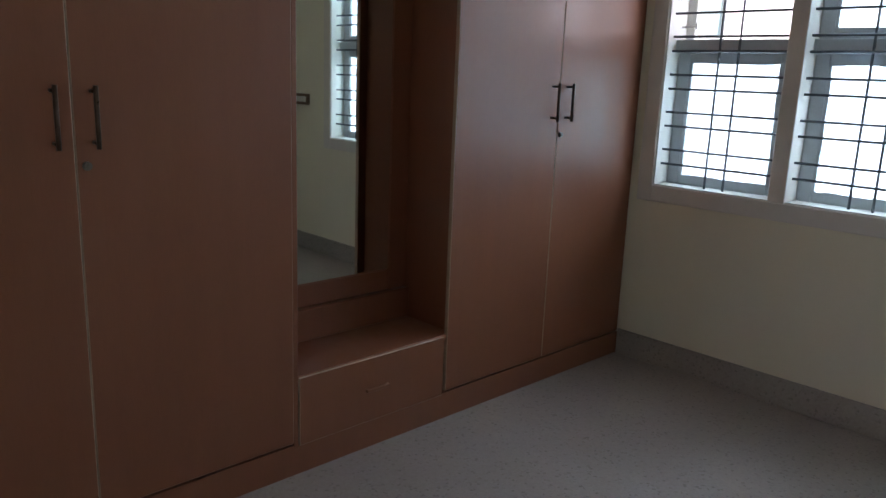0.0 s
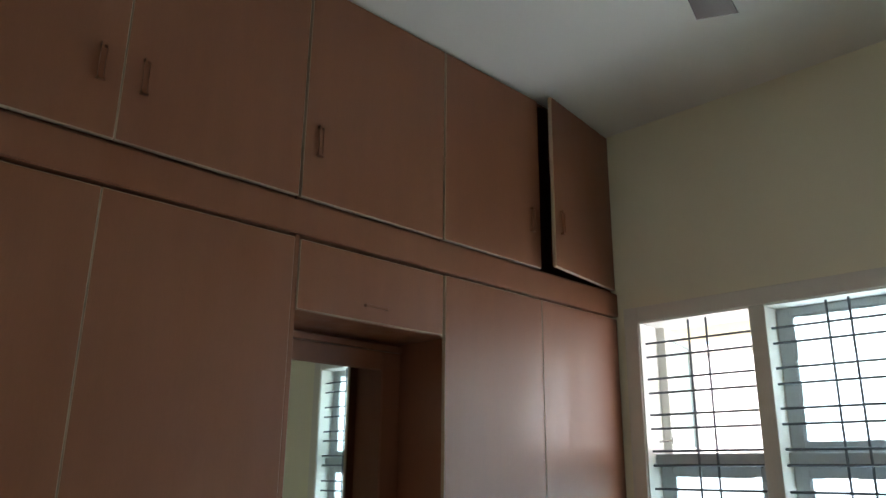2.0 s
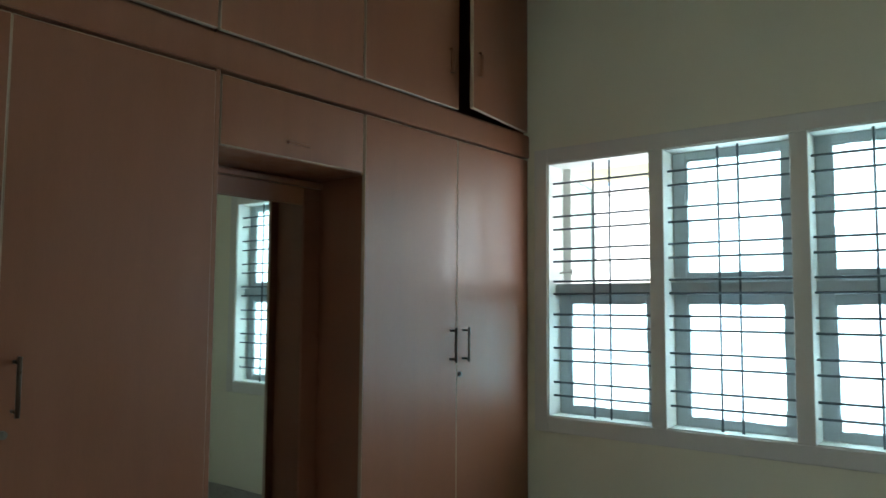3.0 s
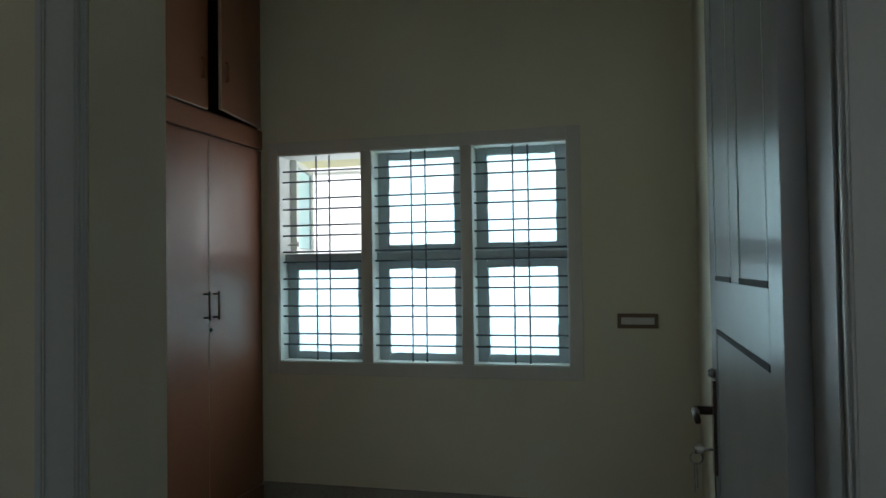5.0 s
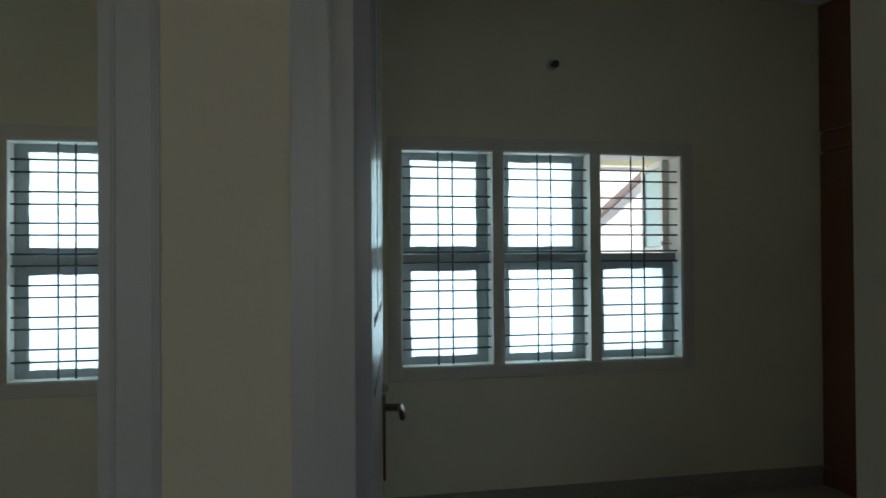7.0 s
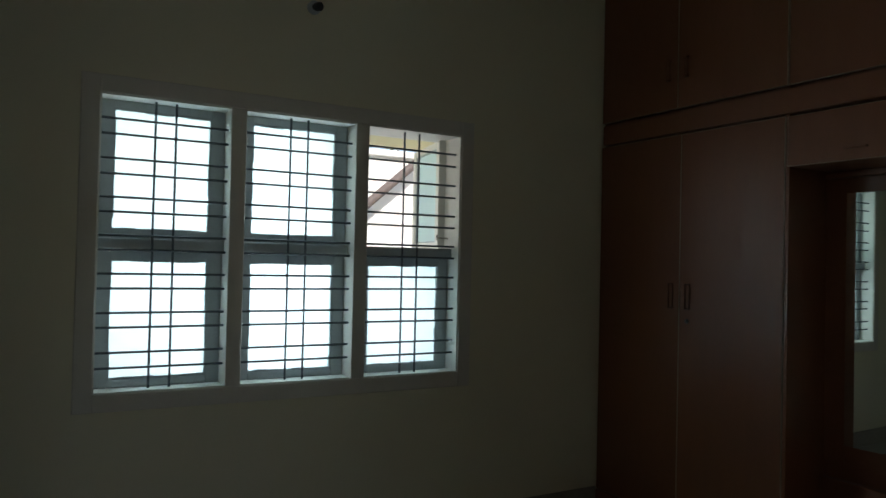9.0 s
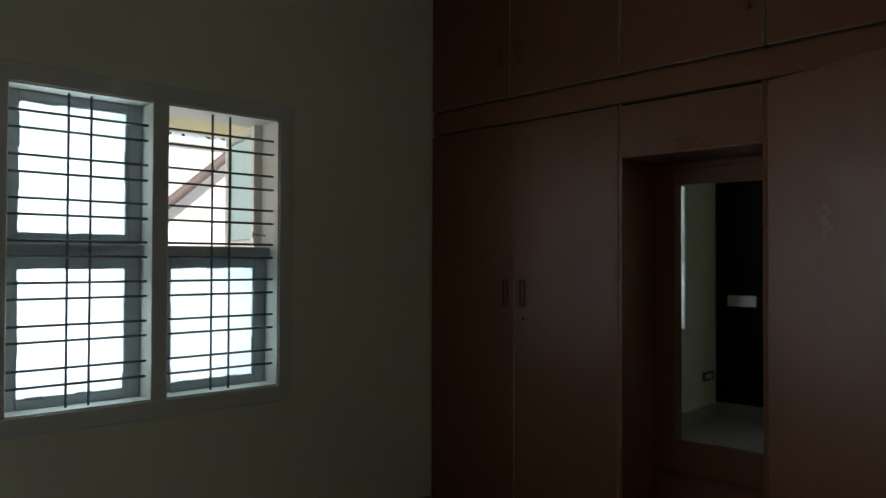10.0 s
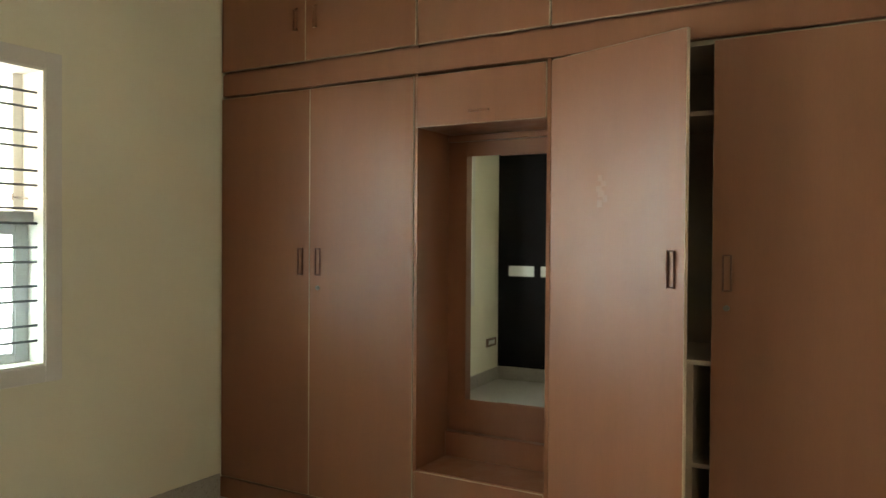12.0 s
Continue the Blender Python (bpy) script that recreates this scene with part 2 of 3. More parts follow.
SK = 0.125
for lo, hi in (((XE - 0.012, YP1, 0), (XE, Y1, SK)), ((XE - 0.012, Y2, 0), (XE, YP0, SK)),
               ((XW1, YP1, 0), (XE - 0.012, YP1 + 0.012, SK)), ((XW1, YP0 - 0.012, 0), (XE - 0.012, YP0, SK)),
               ((XW1, DOOR1[1] + 0.01, 0), (XW1 + 0.012, Y1, SK)), ((XS, Y2, 0), (XS + 0.012, -1.85, SK))):
    solid("baseboard", soften(boxes((lo, hi)), 0.003), SKIRT, lo, "grey speckled mosaic skirting along the wall", "baseboard")


def door_casing(y0, y1, south_wide, north_wide, inner, label, lap=0.0):
    """Moulded boards round a doorway on the lobby side."""
    t = thing("door_casing", (XW0, (y0 + y1) / 2, 0), label, "door frame", kind="structure")
    # inner: the hinge-side frame post, between these two x and two y
    part("frame_post", soften(boxes(((inner[0], inner[2], 0), (inner[1], inner[3], DOOR_H))), 0.003, 2), TRIM, t)
    for side, (a, s, wide) in (("jamb", (y0 + lap, -1, south_wide + lap)), ("jamb", (y1, 1, north_wide))):
        bm = bmesh.new()
        box(bm, (XW0 - 0.012, a, 0), (XW0, a + s * wide, DOOR_H + 0.08))
        box(bm, (XW0 - 0.022, a + s * 0.004, 0), (XW0 - 0.012, a + s * 0.020, DOOR_H + 0.02))
        box(bm, (XW0 - 0.020, a + s * (wide - 0.020), 0), (XW0 - 0.012, a + s * (wide - 0.004), DOOR_H + 0.07))
        part(side, soften(bm, 0.003, 2), TRIM, t)
    part("head", soften(boxes(((XW0 - 0.012, y0, DOOR_H), (XW0, y1, DOOR_H + 0.08))), 0.003, 2), TRIM, t)
    return t


door_casing(*DOOR1, 0.066, 0.082, (XW0 + 0.014, 0.016, DOOR1[0], -0.384), "grey-white moulded door casing on the lobby wall", 0.003)
door_casing(*DOOR2, 0.082, 0.050, (0.02, XW1 + 0.042, -0.705, DOOR2[1]), "grey-white moulded door casing on the lobby wall")

# ---- windows ----
def window(name, y0, y1, open_column, label):
    """Three columns of two sashes behind an iron grille; the top sash of one end column stands open.
    y0 is the south end. open_column: 0 at the south end, 2 at the north end."""
    w = thing(name, (XE, (y0 + y1) / 2, SILL), label, "window", kind="structure")
    m = 0.070
    wide = (y1 - y0 - 2 * m) / 3
    cols = [(y0 + k * (wide + m), y0 + k * (wide + m) + wide) for k in range(3)]
    fx0, fx1 = XE - 0.008, XE + 0.150
    band = 0.075
    lo, hi = SILL - band, LINTEL + band
    for name_, a, b in (("frame_band", (y0 - band, lo), (y0, hi)), ("frame_band", (y1, lo), (y1 + band, hi)),
                        ("frame_band", (y0, lo), (y1, SILL)), ("frame_band", (y0, LINTEL), (y1, hi))):
        part(name_, soften(boxes(((fx0, a[0], a[1]), (XE, b[0], b[1]))), 0.003), BAND, w)
    for k in (0, 1):
        part("mullion", soften(boxes(((fx0, cols[k][1], SILL), (fx1, cols[k + 1][0], LINTEL))), 0.003), BAND, w)
    part("lining", boxes(((XE, y0, SILL), (X2, y0 + 0.006, LINTEL)), ((XE, y1 - 0.006, SILL), (X2, y1, LINTEL)),
                         ((XE, y0 + 0.006, SILL), (X2, y1 - 0.006, SILL + 0.006)), ((XE, y0 + 0.006, LINTEL - 0.006), (X2, y1 - 0.006, LINTEL))), REVEAL, w, "white painted reveal")
    zm = 1.472
    sx0, sx1 = XE + 0.105, XE + 0.145
    rng = random.Random(7)
    for k, (a, b) in enumerate(cols):
        part("transom", soften(boxes(((XE + 0.07, a, zm - 0.028), (fx1, b, zm + 0.028))), 0.003), SASH, w)
        for z0, z1, upper in ((SILL + 0.006, zm - 0.028, False), (zm + 0.028, LINTEL - 0.006, True)):
            st, ra = 0.060, 0.037
            a1, b1 = a + (0.006 if k == 0 else 0.0), b - (0.006 if k == 2 else 0.0)
            is_open = upper and k == open_column
            ya, yb, za, zb = a1 + st, b1 - st, z0 + ra, z1 - ra   # the glazed opening
            frame_bm = boxes(((sx0, a1, z0), (sx1, ya, z1)), ((sx0, yb, z0), (sx1, b1, z1)),
                             ((sx0, ya, z0), (sx1, yb, za)), ((sx0, ya, zb), (sx1, yb, z1)))
            soften(frame_bm, 0.004, 2)
            pane_bm = boxes(((sx0 + 0.018, ya - 0.004, za - 0.004), (sx0 + 0.022, yb + 0.004, zb + 0.004)))
            # uneven putty line round the pane, thumbed round in the corners
            putty = bmesh.new()
            for (p, q) in (((ya, za), (yb, za)), ((ya, zb), (yb, zb)), ((ya, za), (ya, zb)), ((yb, za), (yb, zb))):
                n = 9
                for i in range(n):
                    u, v = i / n, (i + 1) / n
                    r = rng.uniform(0.004, 0.0095)
                    c0 = (p[0] + (q[0] - p[0]) * u, p[1] + (q[1] - p[1]) * u)
                    c1 = (p[0] + (q[0] - p[0]) * v, p[1] + (q[1] - p[1]) * v)
                    box(putty, (sx0 + 0.006, c0[0] - r, c0[1] - r), (sx0 + 0.017, c1[0] + r, c1[1] + r))
            for y, dy in ((ya, 1), (yb, -1)):
                for z, dz in ((za, 1), (zb, -1)):
                    r = rng.uniform(0.020, 0.030)
                    curve = [(y, z)] + [(y + dy * r * (1 - math.sin(g)), z + dz * r * (1 - math.cos(g))) for g in (0, 0.4, 0.8, 1.2, math.pi / 2)]
                    front, rear = ([putty.verts.new((x, cy, cz)) for cy, cz in curve] for x in (sx0 + 0.007, sx0 + 0.0165))
                    putty.faces.new(front)
                    putty.faces.new(rear[::-1])
                    for k2 in range(len(curve)):
                        k3 = (k2 + 1) % len(curve)
                        putty.faces.new((front[k2], front[k3], rear[k3], rear[k2]))
            if is_open:
                hinge = Vector((sx1, a1 if k == 0 else b1, 0))
                turn = Matrix.Translation(hinge) @ Matrix.Rotation(radians(-103 if k == 0 else 103), 4, "Z") @ Matrix.Translation(-hinge)
                for bm in (frame_bm, pane_bm, putty):
                    bmesh.ops.transform(bm, matrix=turn, verts=bm.verts)
            # open sash coloured paler than the others, for the daylight falling on it
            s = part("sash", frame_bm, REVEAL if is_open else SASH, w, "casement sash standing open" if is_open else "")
            part("putty", putty, SASH, s, "uneven putty line")
            p = part("pane", pane_bm, FROST, s, "frosted glass pane")
            p.visible_shadow = False
            if is_open:
                y = a if k == 0 else b
                d = 1 if k == 0 else -1
                bm = tube(bmesh.new(), (XE + 0.11, y + d * 0.005, 1.556), (XE + 0.11, y + d * 0.075, 1.560), 0.005, 8)
                tube(bm, (XE + 0.11, y + d * 0.075, 1.545), (XE + 0.11, y + d * 0.075, 1.575), 0.006, 8)
                part("stay_hook", bm, STEEL, s, "small steel casement hook")
        # grille bars
        gx = XE + 0.045
        mid = (a + b) / 2
        for dy in (-0.043, 0.043):
            part("grille_upright", tube(bmesh.new(), (gx + 0.008, mid + dy, SILL), (gx + 0.008, mid + dy, LINTEL), 0.0054, 8), GRILLE, w)
        for dz in (0.096, 0.161, 0.264, 0.329, 0.428, 0.490, 0.589, 0.651, 0.753, 0.815, 0.918, 0.980, 1.086, 1.151):
            part("grille_bar", tube(bmesh.new(), (gx, a - 0.004, LINTEL - dz), (gx, b + 0.004, LINTEL - dz), 0.0054, 8), GRILLE, w)
    return w


window("window_1", *WIN1, 2, "grey-white barred window, frosted panes, one top sash open")
window("window_2", *WIN2, 0, "grey-white barred window, frosted panes, one top sash open")

# ---- wardrobes ----
def handle(parent, P, u, z0, z1, mats, r=0.006, out=0.034):
    """A bar handle on two studs."""
    bm = tube(bmesh.new(), P(u, -out, z0), P(u, -out, z1), r, 10)
    for z in (z0 + 0.014, z1 - 0.014):
        tube(bm, P(u, 0.0, z), P(u, -out, z), r * 0.8, 8)
    return part("handle", bm, mats, parent, "bar handle on two studs", smooth=True)


def lock(parent, P, u, z, r=0.011):
    bm = tube(bmesh.new(), P(u, 0.0, z), P(u, -0.008, z), r, 18)
    tube(bm, P(u, -0.008, z), P(u, -0.011, z), r * 0.65, 14)
    box(bm, P(u - 0.0015, -0.0125, z - 0.005), P(u + 0.0015, -0.010, z + 0.005))
    return part("lock", bm, AGED, parent, "round dull steel cam lock")


def turned(bm, P, u, v, degrees, flip):
    c = Vector(P(u, v, 0))
    m = Matrix.Translation(c) @ Matrix.Rotation(radians(degrees * flip), 4, "Z") @ Matrix.Translation(-c)
    bmesh.ops.transform(bm, matrix=m, verts=bm.verts)
    return m


def flat_pull(parent, P, u, z0, z1, m=None, wide=0.011):
    """A slim brown D pull fixed on a door."""
    bm = boxes((P(u - wide, -0.016, z0), P(u - wide + 0.006, -0.010, z1)), (P(u - wide, -0.016, z1 - 0.008), P(u + wide, 0.0, z1)),
               (P(u - wide, -0.016, z0), P(u + wide, 0.0, z0 + 0.008)), (P(u + wide - 0.006, -0.016, z0), P(u + wide, -0.010, z1)))
    if m:
        bmesh.ops.transform(bm, matrix=m, verts=bm.verts)
    return part("pull", bm, LAMINATE, parent, "slim brown pull")


def wardrobe_run(P, flip, room, south):
    """P(u, v, z): u metres west of the window wall, v metres into the cupboard."""
    Z0, Z1, L0, L1 = 0.115, 2.130, 2.268, H - 0.012
    where = "in the " + room
    end = 3.195 if south else 3.085
    niche = (1.235, 1.885) if south else (1.190, 1.855)
    bays = [(0.012, niche[0] - 0.008), (niche[1] + 0.007, end)]

    def door(parent, u0, u1, z0, z1, angle=0.0, hinge_u=None, name="door", label=""):
        bm = box(bmesh.new(), P(u0, 0.0, z0), P(u1, 0.019, z1), edge=1)
        soften(bm, 0.0026, 1, 1)
        m = turned(bm, P, hinge_u, 0.0, angle, flip) if angle else None
        return part(name, bm, [LAMINATE, LIP], parent, label), m

    # plinth under the whole run, and the shelf band above the doors
    solid("plinth", boxes((P(0.0, 0.004, 0), P(end + 0.004, 0.03, 0.106))), LAMINATE, P(1.5, 0.004, 0), "dark brown wooden plinth under the wardrobe", "plinth")
    solid("shelf_band", soften(boxes((P(0.022 if south else 0.0, -0.003, 2.142), P(end + 0.004, 0.05, 2.256))), 0.004, 2), LAMINATE, P(1.5, 0, 2.142), "brown laminate band between wardrobe and loft doors", "trim")
    for k, (u0, u1) in enumerate(bays):
        ajar = south and k == 1
        t = thing("wardrobe", P((u0 + u1) / 2, 0.29, 0), "tall brown laminate two-door wardrobe, " + ("one door ajar, " if ajar else "doors shut, ") + where, "wardrobe", "tall wardrobes")
        e = u1 - 0.056 if k == 0 and not south else u1
        c = [(P(u0, 0.024, 0.09), P(u0 + 0.018, DEEP, 2.14)), (P(e - 0.018, 0.024, 0.09), P(e, DEEP, 2.14)),
             (P(u0, 0.024, 0.09), P(e, DEEP, 0.108)), (P(u0, 0.024, 2.122), P(e, DEEP, 2.14)), (P(u0, DEEP - 0.01, 0.09), P(e, DEEP, 2.14))]
        for pname, piece in zip(("side_panel", "side_panel", "base_panel", "top_panel", "back_panel"), c):
            part(pname, boxes(piece), DUSTY if ajar else CARCASS, t)
        if ajar:
            for z in (1.865, 0.925, 0.535):
                part("shelf", soften(boxes((P(u0 + 0.018, 0.05, z), P(u1 - 0.018, DEEP - 0.01, z + 0.018))), 0.002), [LIP], t, "pale edged shelf")
            part("divider", soften(boxes((P(2.432, 0.05, 0.108), P(2.458, DEEP - 0.01, 0.925))), 0.002), LIP, t, "pale upright divider")
        mid = 2.528 if ajar else (u0 + u1) / 2
        for u_a, u_b, outer in ((u0, mid - 0.0008, u0), (mid + 0.0008, u1, u1)):
            opened = ajar and u_a == u0
            d, m = door(t, u_a, u_b, Z0, Z1, 21.2 if opened else 0, u_a, label="door standing ajar" if opened else "")
            hu = u_b - 0.045 if u_b < mid else u_a + 0.045
            if south:
                hu = u_b - 0.055 if u_b < mid else u_a + 0.055
                z0, z1 = (1.226, 1.361) if opened else (1.210, 1.345)
                bm = boxes((P(hu - 0.017, -0.010, z0), P(hu - 0.011, 0, z1)), (P(hu + 0.011, -0.010, z0), P(hu + 0.017, 0, z1)),
                           (P(hu - 0.011, -0.010, z0), P(hu + 0.011, 0, z0 + 0.007)), (P(hu - 0.011, -0.010, z1 - 0.007), P(hu + 0.011, 0, z1)))
                soften(bm, 0.003)
                if m:
                    bmesh.ops.transform(bm, matrix=m, verts=bm.verts)
                part("handle", bm, REDWOOD, d, "red-brown D handle")
            else:
                handle(d, P, hu, *((1.098, 1.250) if k else (1.140, 1.292)), BRONZE)
            if u_a > mid - 0.001 and (not k or south) or (k and u_a < mid and not south):
                lock(d, P, mid + (-0.025 if k else -0.02) if not south else mid + 0.055, 1.150 if south else 1.055 if k else 1.085)
            if opened:
                bm = bmesh.new()
                rng = random.Random(3)
                for i in range(6):
                    z = 1.62 - i * 0.020
                    u = u_a + 0.26 + rng.uniform(-0.02, 0.02)
                    box(bm, P(u, -0.0008, z), P(u + rng.uniform(0.012, 0.03), 0.0, z + rng.uniform(0.02, 0.03)))
                bmesh.ops.transform(bm, matrix=m, verts=bm.verts)
                part("scuff", bm, SMEAR, d, "faint pale sticker residue")

    # dressing niche with drawer, mirror and flap
    u0, u1 = niche
    t = thing("dressing_unit", P((u0 + u1) / 2, 0.2, 0), "brown dressing niche with mirror, drawer and flap, " + room, "dressing unit", "dressing units")
    vb = 0.31
    back = 0.0 if south else 0.055  # the side board stands back behind the next door's edge
    part("side_panel", soften(boxes((P(u0 - 0.006 - back, 0.022 if back else 0.003, 0.09), P(u0 + 0.012 - back, vb + 0.02, 2.14))), 0.002), LAMINATE, t)
    part("side_panel", soften(boxes((P(u1 - 0.012, 0.003, 0.09), P(u1 + 0.006, vb + 0.02, 2.14))), 0.002), LAMINATE, t)
    a, b = u0 + 0.012 - back, u1 - 0.012
    part("back_panel", boxes((P(a, vb, 0.09), P(b, vb + 0.018, 2.14))), LAMINATE, t)
    part("counter", soften(boxes((P(a, 0.006, 0.325), P(b, vb, 0.343))), 0.002), LAMINATE, t)
    part("ledge", soften(boxes((P(a, vb - 0.045, 0.343), P(b, vb, 0.465))), 0.004), LAMINATE, t)
    part("top_panel", boxes((P(a, 0.022, 1.897), P(b, vb, 1.915))), LAMINATE, t)
    part("cover_strip", soften(boxes((P(a, vb - 0.03, 1.862), P(b, vb - 0.001, 1.886))), 0.003), LAMINATE, t, "wooden strip above the mirror")
    mz0, mz1 = (0.630 if south else 0.552), 1.785
    ma, mb = a + (0.094 if back else 0.103), b - 0.048
    fr = boxes((P(a, vb - 0.022, mz0 - 0.085), P(ma, vb - 0.001, mz1 + 0.075)), (P(mb, vb - 0.022, mz0 - 0.085), P(b, vb - 0.001, mz1 + 0.075)),
               (P(ma, vb - 0.022, mz0 - 0.085), P(mb, vb - 0.001, mz0)), (P(ma, vb - 0.022, mz1), P(mb, vb - 0.001, mz1 + 0.075)))
    f = part("mirror_frame", soften(fr, 0.004, 2), LAMINATE, t, "dark wooden mirror frame")
    glass = boxes((P(ma - 0.003, vb - 0.016, mz0 - 0.004), P(mb + 0.003, vb - 0.012, mz1 + 0.004)))
    if south:  # this mirror hangs slightly askew in its frame
        turned(glass, P, (ma + mb) / 2, vb - 0.014, -1.85, flip)
    part("mirror", glass, MIRROR, f, "clear silvered mirror")
    d, _ = door(t, u0 + 0.004, b - 0.002, 0.10, 0.338, name="drawer")
    um = (u0 + u1) / 2
    part("pull", soften(boxes((P(um - 0.05, -0.014, 0.215), P(um + 0.05, -0.008, 0.228)), (P(um - 0.05, -0.010, 0.215), P(um - 0.042, 0, 0.228)), (P(um + 0.042, -0.010, 0.215), P(um + 0.05, 0, 0.228))), 0.002), LAMINATE, d, "slim brown pull")
    d, _ = door(t, u0 + 0.004, b - 0.002, 1.897, 2.128, name="flap")
    part("pull", soften(boxes((P(um - 0.05, -0.014, 1.945), P(um + 0.05, -0.008, 1.956)), (P(um - 0.05, -0.010, 1.945), P(um - 0.042, 0, 1.956)), (P(um + 0.042, -0.010, 1.945), P(um + 0.05, 0, 1.956))), 0.002), LAMINATE, d, "slim brown pull")

    # loft cupboards up to the ceiling
    for k, (u0, u1, cuts) in enumerate(((0.012, niche[0], (0.588,)), (niche[0] + 0.008, niche[1] - 0.003, ()), (niche[1] + 0.005, end, (2.53 if south else 2.462,)))):
        ajar = not south and k == 0
        t = thing("loft_cupboard", P((u0 + u1) / 2, 0.29, L0), "brown loft cupboard under ceiling, " + ("one door ajar" if ajar else "shut") + ", " + room, "loft cupboard", "loft cupboards")
        c = [(P(u0, 0.024, L0 - 0.012), P(u0 + 0.014, DEEP, H - 0.004)), (P(u1 - 0.014, 0.024, L0 - 0.012), P(u1, DEEP, H - 0.004)),
             (P(u0, 0.024, L0 - 0.012), P(u1, DEEP, L0 + 0.004)), (P(u0, DEEP - 0.01, L0), P(u1, DEEP, H - 0.004)), (P(u0, 0.024, H - 0.018), P(u1, DEEP, H - 0.004))]
        for pname, piece in zip(("side_panel", "side_panel", "base_panel", "back_panel", "top_panel"), c):
            part(pname, boxes(piece), CARCASS, t)
        ends = [u0, *cuts, u1]
        for i in range(len(ends) - 1):
            ua, ub = ends[i] + (0.001 if i else 0), ends[i + 1] - (0.001 if i < len(ends) - 2 else 0)
            opened = ajar and i == 0
            d, m = door(t, ua, ub, L0 + 0.004, L1, 7.5 if opened else 0, ua, label="loft door standing ajar" if opened else "")
            pu = ub - 0.06 if (i == 0) else ua + 0.06
            flat_pull(d, P, pu, L0 + 0.16, L0 + 0.27, m)


wardrobe_run(lambda u, v, z: (XE - u, Y1 + v, z), 1, "north room", False)
wardrobe_run(lambda u, v, z: (XE - u, Y2 - v, z), -1, "south room", True)

# ---- room doors ----
def room_door(name, hinge, free, lever_z, label):
    """A moulded panel door leaf, standing open. lever_z: the height of its lever."""
    h, f = Vector((*hinge, 0)), Vector((*free, 0))
    w = (f - h).length
    q = Matrix.Translation(h) @ Matrix.Rotation(math.atan2(f.y - h.y, f.x - h.x), 4, "Z")
    t = thing(name, h, label, "door", kind="structure")

    def put(pname, bm, mat, parent, lab="", smooth=False):
        bmesh.ops.transform(bm, matrix=q, verts=bm.verts)
        return part(pname, bm, mat, parent, lab, smooth)
    T, base, top = 0.034, 0.008, DOOR_H - 0.02
    leaf = put("leaf", boxes(((0.004, -T / 2 + 0.0012, base + 0.004), (w - 0.004, T / 2 - 0.0012, top - 0.004))), ENAMEL, t, "recessed door panels")
    for pname, s0, s1, z0, z1 in (("stile", 0, 0.10, base, top), ("stile", w - 0.105, w, base, top), ("rail", 0.10, w - 0.105, base, 0.16),
                                  ("rail", 0.10, w - 0.105, 1.25, 1.36), ("rail", 0.10, w - 0.105, 2.0, top), ("muntin", w / 2 - 0.045, w / 2 + 0.065, 1.36, 2.0)):
        put(pname, soften(boxes(((s0, -T / 2, z0), (s1, T / 2, z1))), 0.001), ENAMEL, leaf)
    for s in (1, -1):
        # black strips stand in for the shade along the panel edges
        for s0, s1, z in ((0.102, w / 2 - 0.047, 1.361), (w / 2 + 0.067, w - 0.107, 1.361), (0.102, w - 0.107, 1.241)):
            put("panel_line", boxes(((s0, s * (T / 2 - 0.001), z - 0.002), (s1, s * (T / 2 + 0.0008), z + 0.009))), BLACK, leaf, "black strip painted as the shade in a panel groove")
        for s0 in (0.102, w / 2 - 0.051, w / 2 + 0.067, w - 0.111):
            put("panel_line", boxes(((s0, s * (T / 2 - 0.001), 1.37), (s0 + 0.004, s * (T / 2 + 0.0003), 1.998))), SASH, leaf, "thin moulded line")
        sx = w - 0.055
        plate = put("lock_plate", soften(boxes(((sx - 0.021, s * T / 2, 0.905), (sx + 0.021, s * (T / 2 + 0.007), 1.130))), 0.004, 2), BRONZE, leaf, "dark bronze lock plate")
        bm = tube(bmesh.new(), (sx, s * T / 2, lever_z), (sx, s * (T / 2 + 0.05), lever_z), 0.010, 12)
        tube(bm, (sx, s * (T / 2 + 0.046), lever_z), (sx - 0.115, s * (T / 2 + 0.050), lever_z - 0.003), 0.009, 12, 0.007)
        put("lever", bm, BRONZE, plate, "lever handle", True)
        bm = tube(bmesh.new(), (sx, s * T / 2, 1.142), (sx, s * (T / 2 + 0.010), 1.142), 0.011, 14)
        tube(bm, (sx, s * (T / 2 + 0.010), 1.142), (sx, s * (T / 2 + 0.015), 1.142), 0.008, 14)
        put("thumb_turn", bm, STEEL, leaf, "small steel thumb turn above the plate", True)
    return t, q, w


door1, q1, w1 = room_door("door_1", (0.022, -0.368), (0.885, -0.350), 1.055, "grey-white moulded panel door standing open into the room")
door2, q2, w2 = room_door("door_2", (XW1 + 0.055, -0.724), (0.90, -0.850), 1.092, "grey-white moulded panel door standing open into the room")

